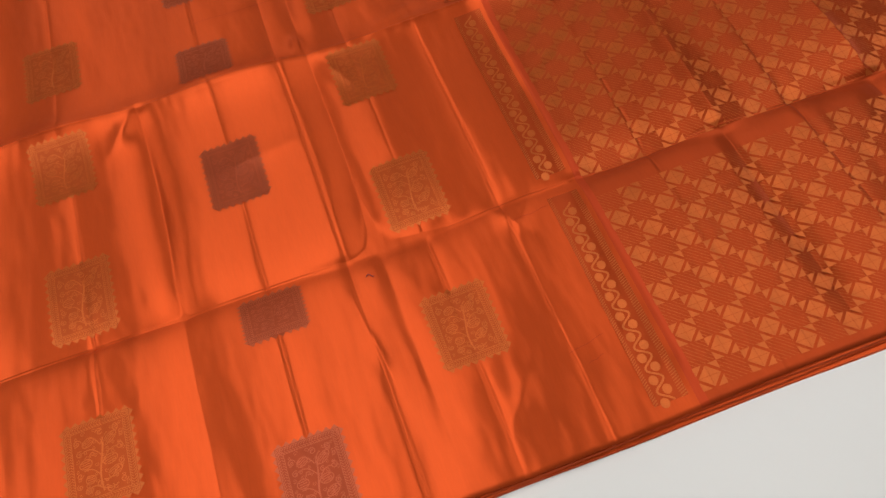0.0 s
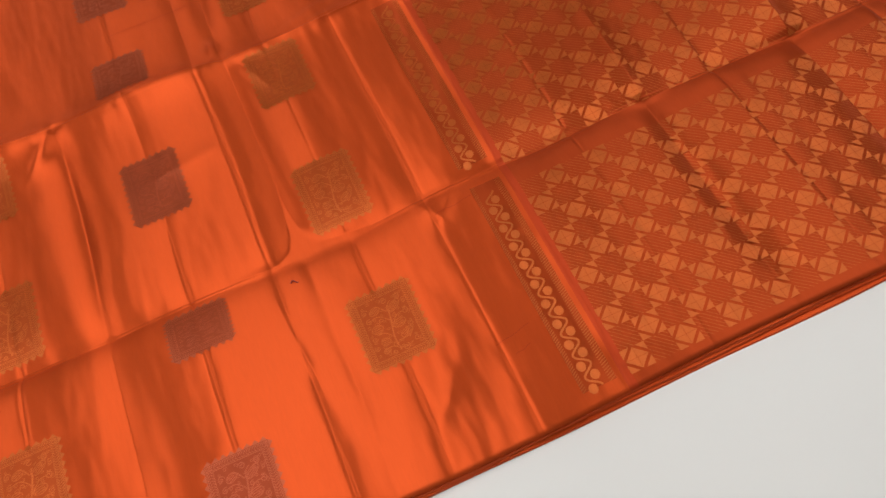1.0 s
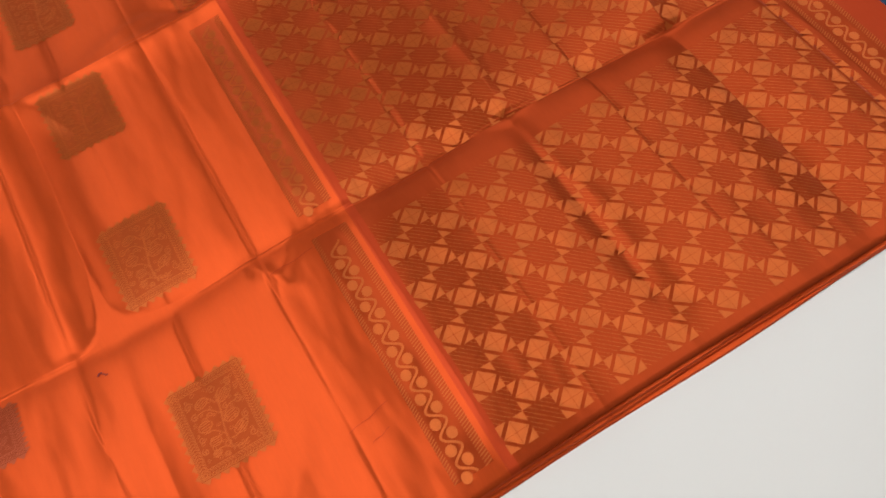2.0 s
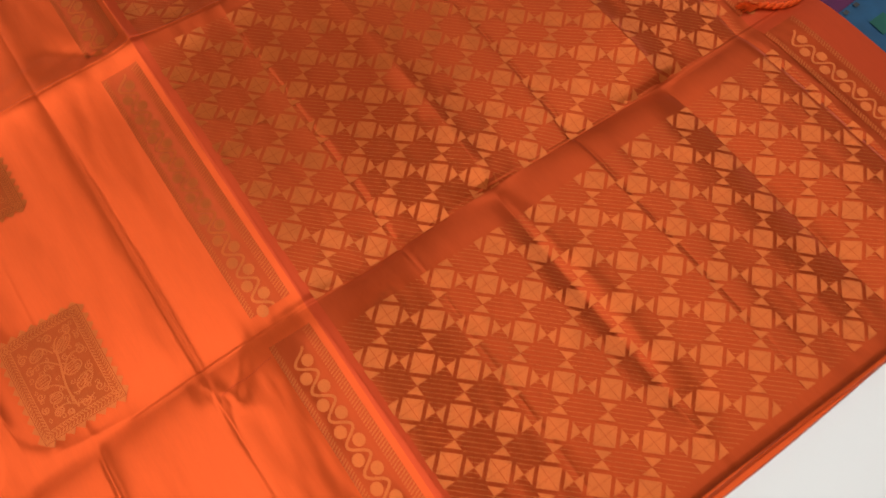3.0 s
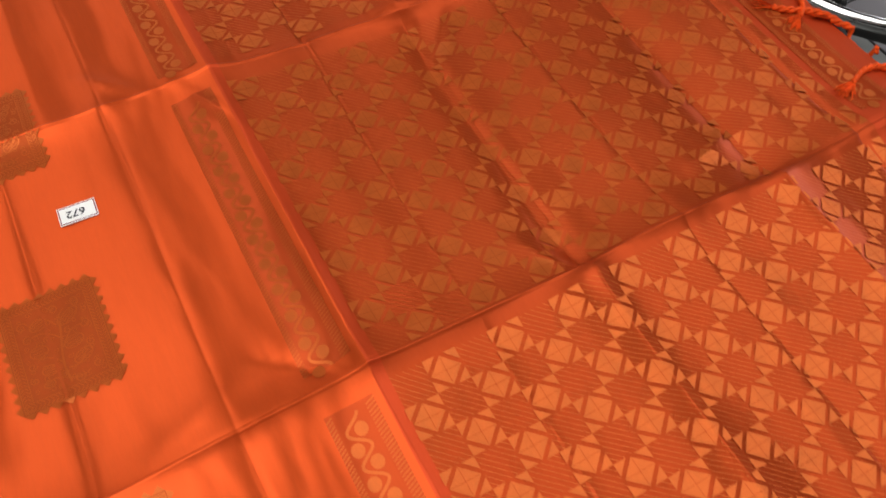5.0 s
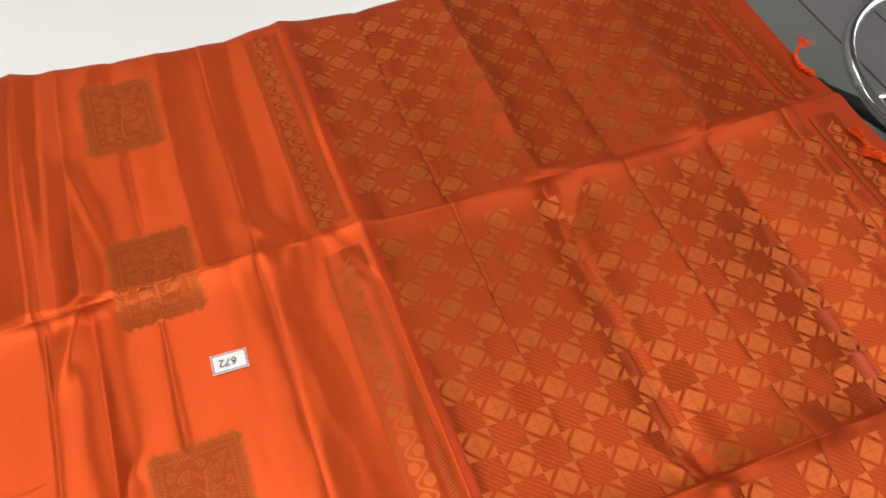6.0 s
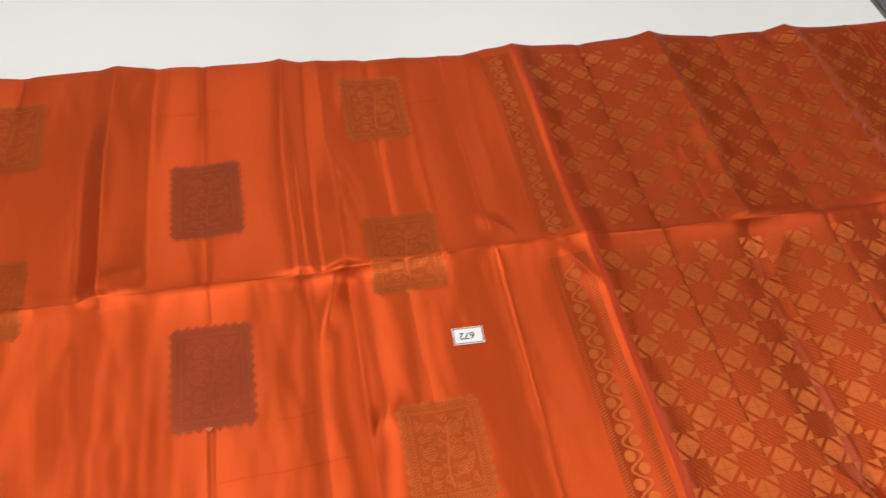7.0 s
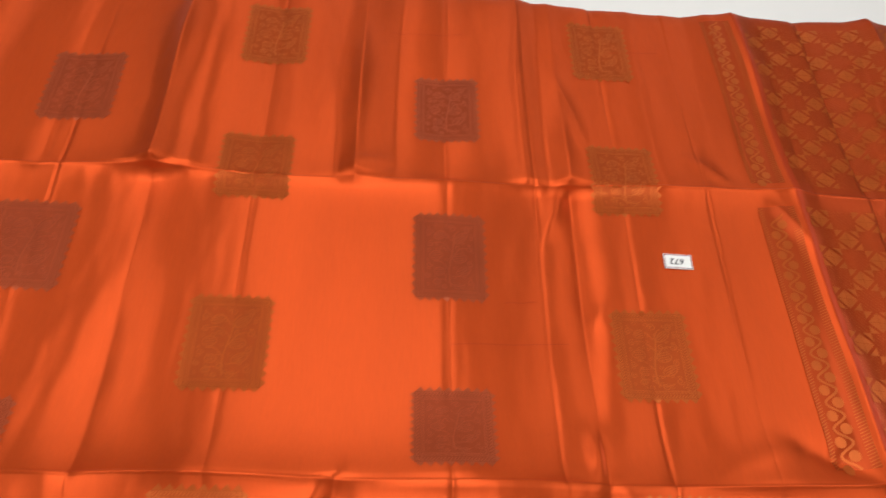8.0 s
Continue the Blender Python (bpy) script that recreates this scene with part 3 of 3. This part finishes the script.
# ---- sticker and loose thread ----
def sticker(cx, cy, tilt):
    w, h = 0.0275, 0.0166
    holder = tagged(new("price_sticker"), "small white paper sticker with a maroon frame, handwritten number", "sticker")
    holder.matrix_world = pose(cx, cy, float(lie(cx, cy)) + 0.0016, 0, 0, tilt)
    part("paper", box(-w / 2, -h / 2, -0.0004, w / 2, h / 2, 0.0, 0.0001, 1), PAPER, holder)
    for a in ((-0.0132, -0.0076, 0.0132, -0.0069), (-0.0132, 0.0069, 0.0132, 0.0076), (-0.0132, -0.0069, -0.0124, 0.0069), (0.0124, -0.0069, 0.0132, 0.0069)):
        part("frame_line", box(a[0], a[1], 0.0, a[2], a[3], 0.00012), MAROON, holder)
    cu = bpy.data.curves.new("number", "FONT")
    cu.body, cu.size, cu.align_x, cu.align_y, cu.shear, cu.offset = "672", 0.0092, "CENTER", "CENTER", 0.12, 0.00012
    tmp = new("number_text", cu)
    me = bpy.data.meshes.new_from_object(tmp.evaluated_get(bpy.context.evaluated_depsgraph_get()))
    bpy.data.objects.remove(tmp)
    me.materials.clear()
    me.materials.append(INK)
    tx = new("number", me)
    tx.parent = holder
    tx.matrix_local = pose(0.001, 0.0, 0.0002)


sticker(-0.1315, 0.7955, 178)
sp = [(-0.247 + 0.008 * u, 0.2620 + 0.0022 * math.sin(5 * u), float(lie(-0.248 + 0.012 * u, 0.262)) + 0.0012) for u in np.linspace(0, 1, 12)]
tagged(part("loose_thread", tube(sp, 0.0006, 6), MAROON), "tiny dark red loose thread on the silk", "thread")


# ---- chair beside the table, with another folded saree on it ----
chair = tagged(new("chair"), "black padded chair with bent chrome tube legs beside the table", "chair")
part("seat", box(0.79, 0.16, -0.37, 1.36, 0.70, -0.30, 0.025, 3), BLACK, chair, smooth=True)
part("backrest", box(1.36, 0.18, -0.26, 1.41, 0.68, 0.12, 0.02, 3), BLACK, chair, smooth=True)


def bend(pts, n=8):
    """A smooth line through the points."""
    p = [Vector(pts[0])] + [Vector(q) for q in pts] + [Vector(pts[-1])]
    out = []
    for k in range(1, len(p) - 2):
        for u in np.linspace(0, 1, n, endpoint=False):
            a, b, c, d = p[k - 1:k + 3]
            out.append(0.5 * ((2 * b) + (c - a) * u + (2 * a - 5 * b + 4 * c - d) * u * u + (3 * b - a - 3 * c + d) * u ** 3))
    return out + [p[-1]]


for lx in (0.83, 1.32):
    for ly in (0.2, 0.66):
        part("leg", tube([(lx, ly, -0.35), (lx, ly, FLOOR)], 0.013, 10), CHROME, chair, "chrome tube leg", True)

stool = tagged(new("stool"), "tall black stool with a chrome foot ring and star base", "stool")
SX, SY = 1.37, 1.13
part("foot_ring", tube([(SX + 0.28 * math.cos(a), SY + 0.28 * math.sin(a), -0.45) for a in np.linspace(0, math.tau, 48, endpoint=False)],
                       0.014, 12, True), CHROME, stool, "chrome foot ring", True)
part("pole", tube([(SX, SY, FLOOR + 0.06), (SX, SY, -0.14)], 0.025, 14), CHROME, stool, "chrome pole", True)
for k in range(5):
    a = 0.5 + k * math.tau / 5
    c, sn = math.cos(a), math.sin(a)
    part("base_arm", tube([(SX, SY, FLOOR + 0.09), (SX + 0.15 * c, SY + 0.15 * sn, FLOOR + 0.07), (SX + 0.30 * c, SY + 0.30 * sn, FLOOR + 0.03)],
                          [0.026, 0.022, 0.016], 10), BLACK, stool, "", True)
    part("foot", tube([(SX + 0.30 * c, SY + 0.30 * sn, FLOOR), (SX + 0.30 * c, SY + 0.30 * sn, FLOOR + 0.04)], 0.022, 12), BLACK, stool, "", True)
    if k % 2 == 0:
        part("ring_strut", tube([(SX, SY, -0.45), (SX + 0.28 * c, SY + 0.28 * sn, -0.45)], 0.009, 8), CHROME, stool, "", True)
part("seat", tube([(SX, SY, -0.15), (SX, SY, -0.14), (SX, SY, -0.09), (SX, SY, -0.07)], [0.15, 0.17, 0.17, 0.14], 32), BLACK, stool, "black round seat", True)

pile = tagged(new("folded_saree"), "dark blue printed saree with a maroon band on a chair", "saree")


def pile_height(x, y):
    return -0.235 + 0.012 * math.sin(14 * x + 5 * y) + 0.010 * math.sin(19 * y - 6 * x + 1)


def pile_sheet(name, x0, x1, y0, y1, lift, mat, label=""):
    s = Soup()
    nx, ny = max(2, int((x1 - x0) / 0.012)), max(2, int((y1 - y0) / 0.012))
    for i in range(nx):
        for j in range(ny):
            q = []
            for a, b in ((i, j), (i + 1, j), (i + 1, j + 1), (i, j + 1)):
                x, y = x0 + (x1 - x0) * a / nx, y0 + (y1 - y0) * b / ny
                edge = min(x - 0.74, 1.30 - x, y - 0.08, 0.56 - y)
                q.append((x, y, pile_height(x, y) + lift - 0.06 * math.exp(-max(edge, 0) / 0.012)))
            s.face(q)
    return s.make(name, [mat], pile, label, drape=False)


pile_sheet("cloth", 0.74, 1.30, 0.08, 0.56, 0.0, BLUE)
pile_sheet("band", 0.76, 1.28, 0.335, 0.375, 0.0015, PURPLE, "maroon woven band")
pile_sheet("band", 0.76, 1.28, 0.475, 0.54, 0.0015, PURPLE, "purple woven band")
rnd = random.Random(4)
for i in range(9):
    for j in range(4):
        x, y = 0.775 + 0.055 * i + (0.02 if j % 2 else 0), 0.12 + 0.052 * j
        pile_sheet("printed_patch", x, x + 0.022, y, y + 0.024, 0.002, (YELLOW, GREEN, BLUE)[(i + j) % 3 if (i * j) % 4 else 1])
for i in range(32):
    for y in (0.326, 0.384, 0.466):
        pile_sheet("printed_dot", 0.768 + 0.0158 * i, 0.774 + 0.0158 * i, y, y + 0.006, 0.0022, BLACK)
part("base", box(0.76, 0.10, -0.30, 1.28, 0.54, -0.255, 0.015, 2), BLUE, pile)
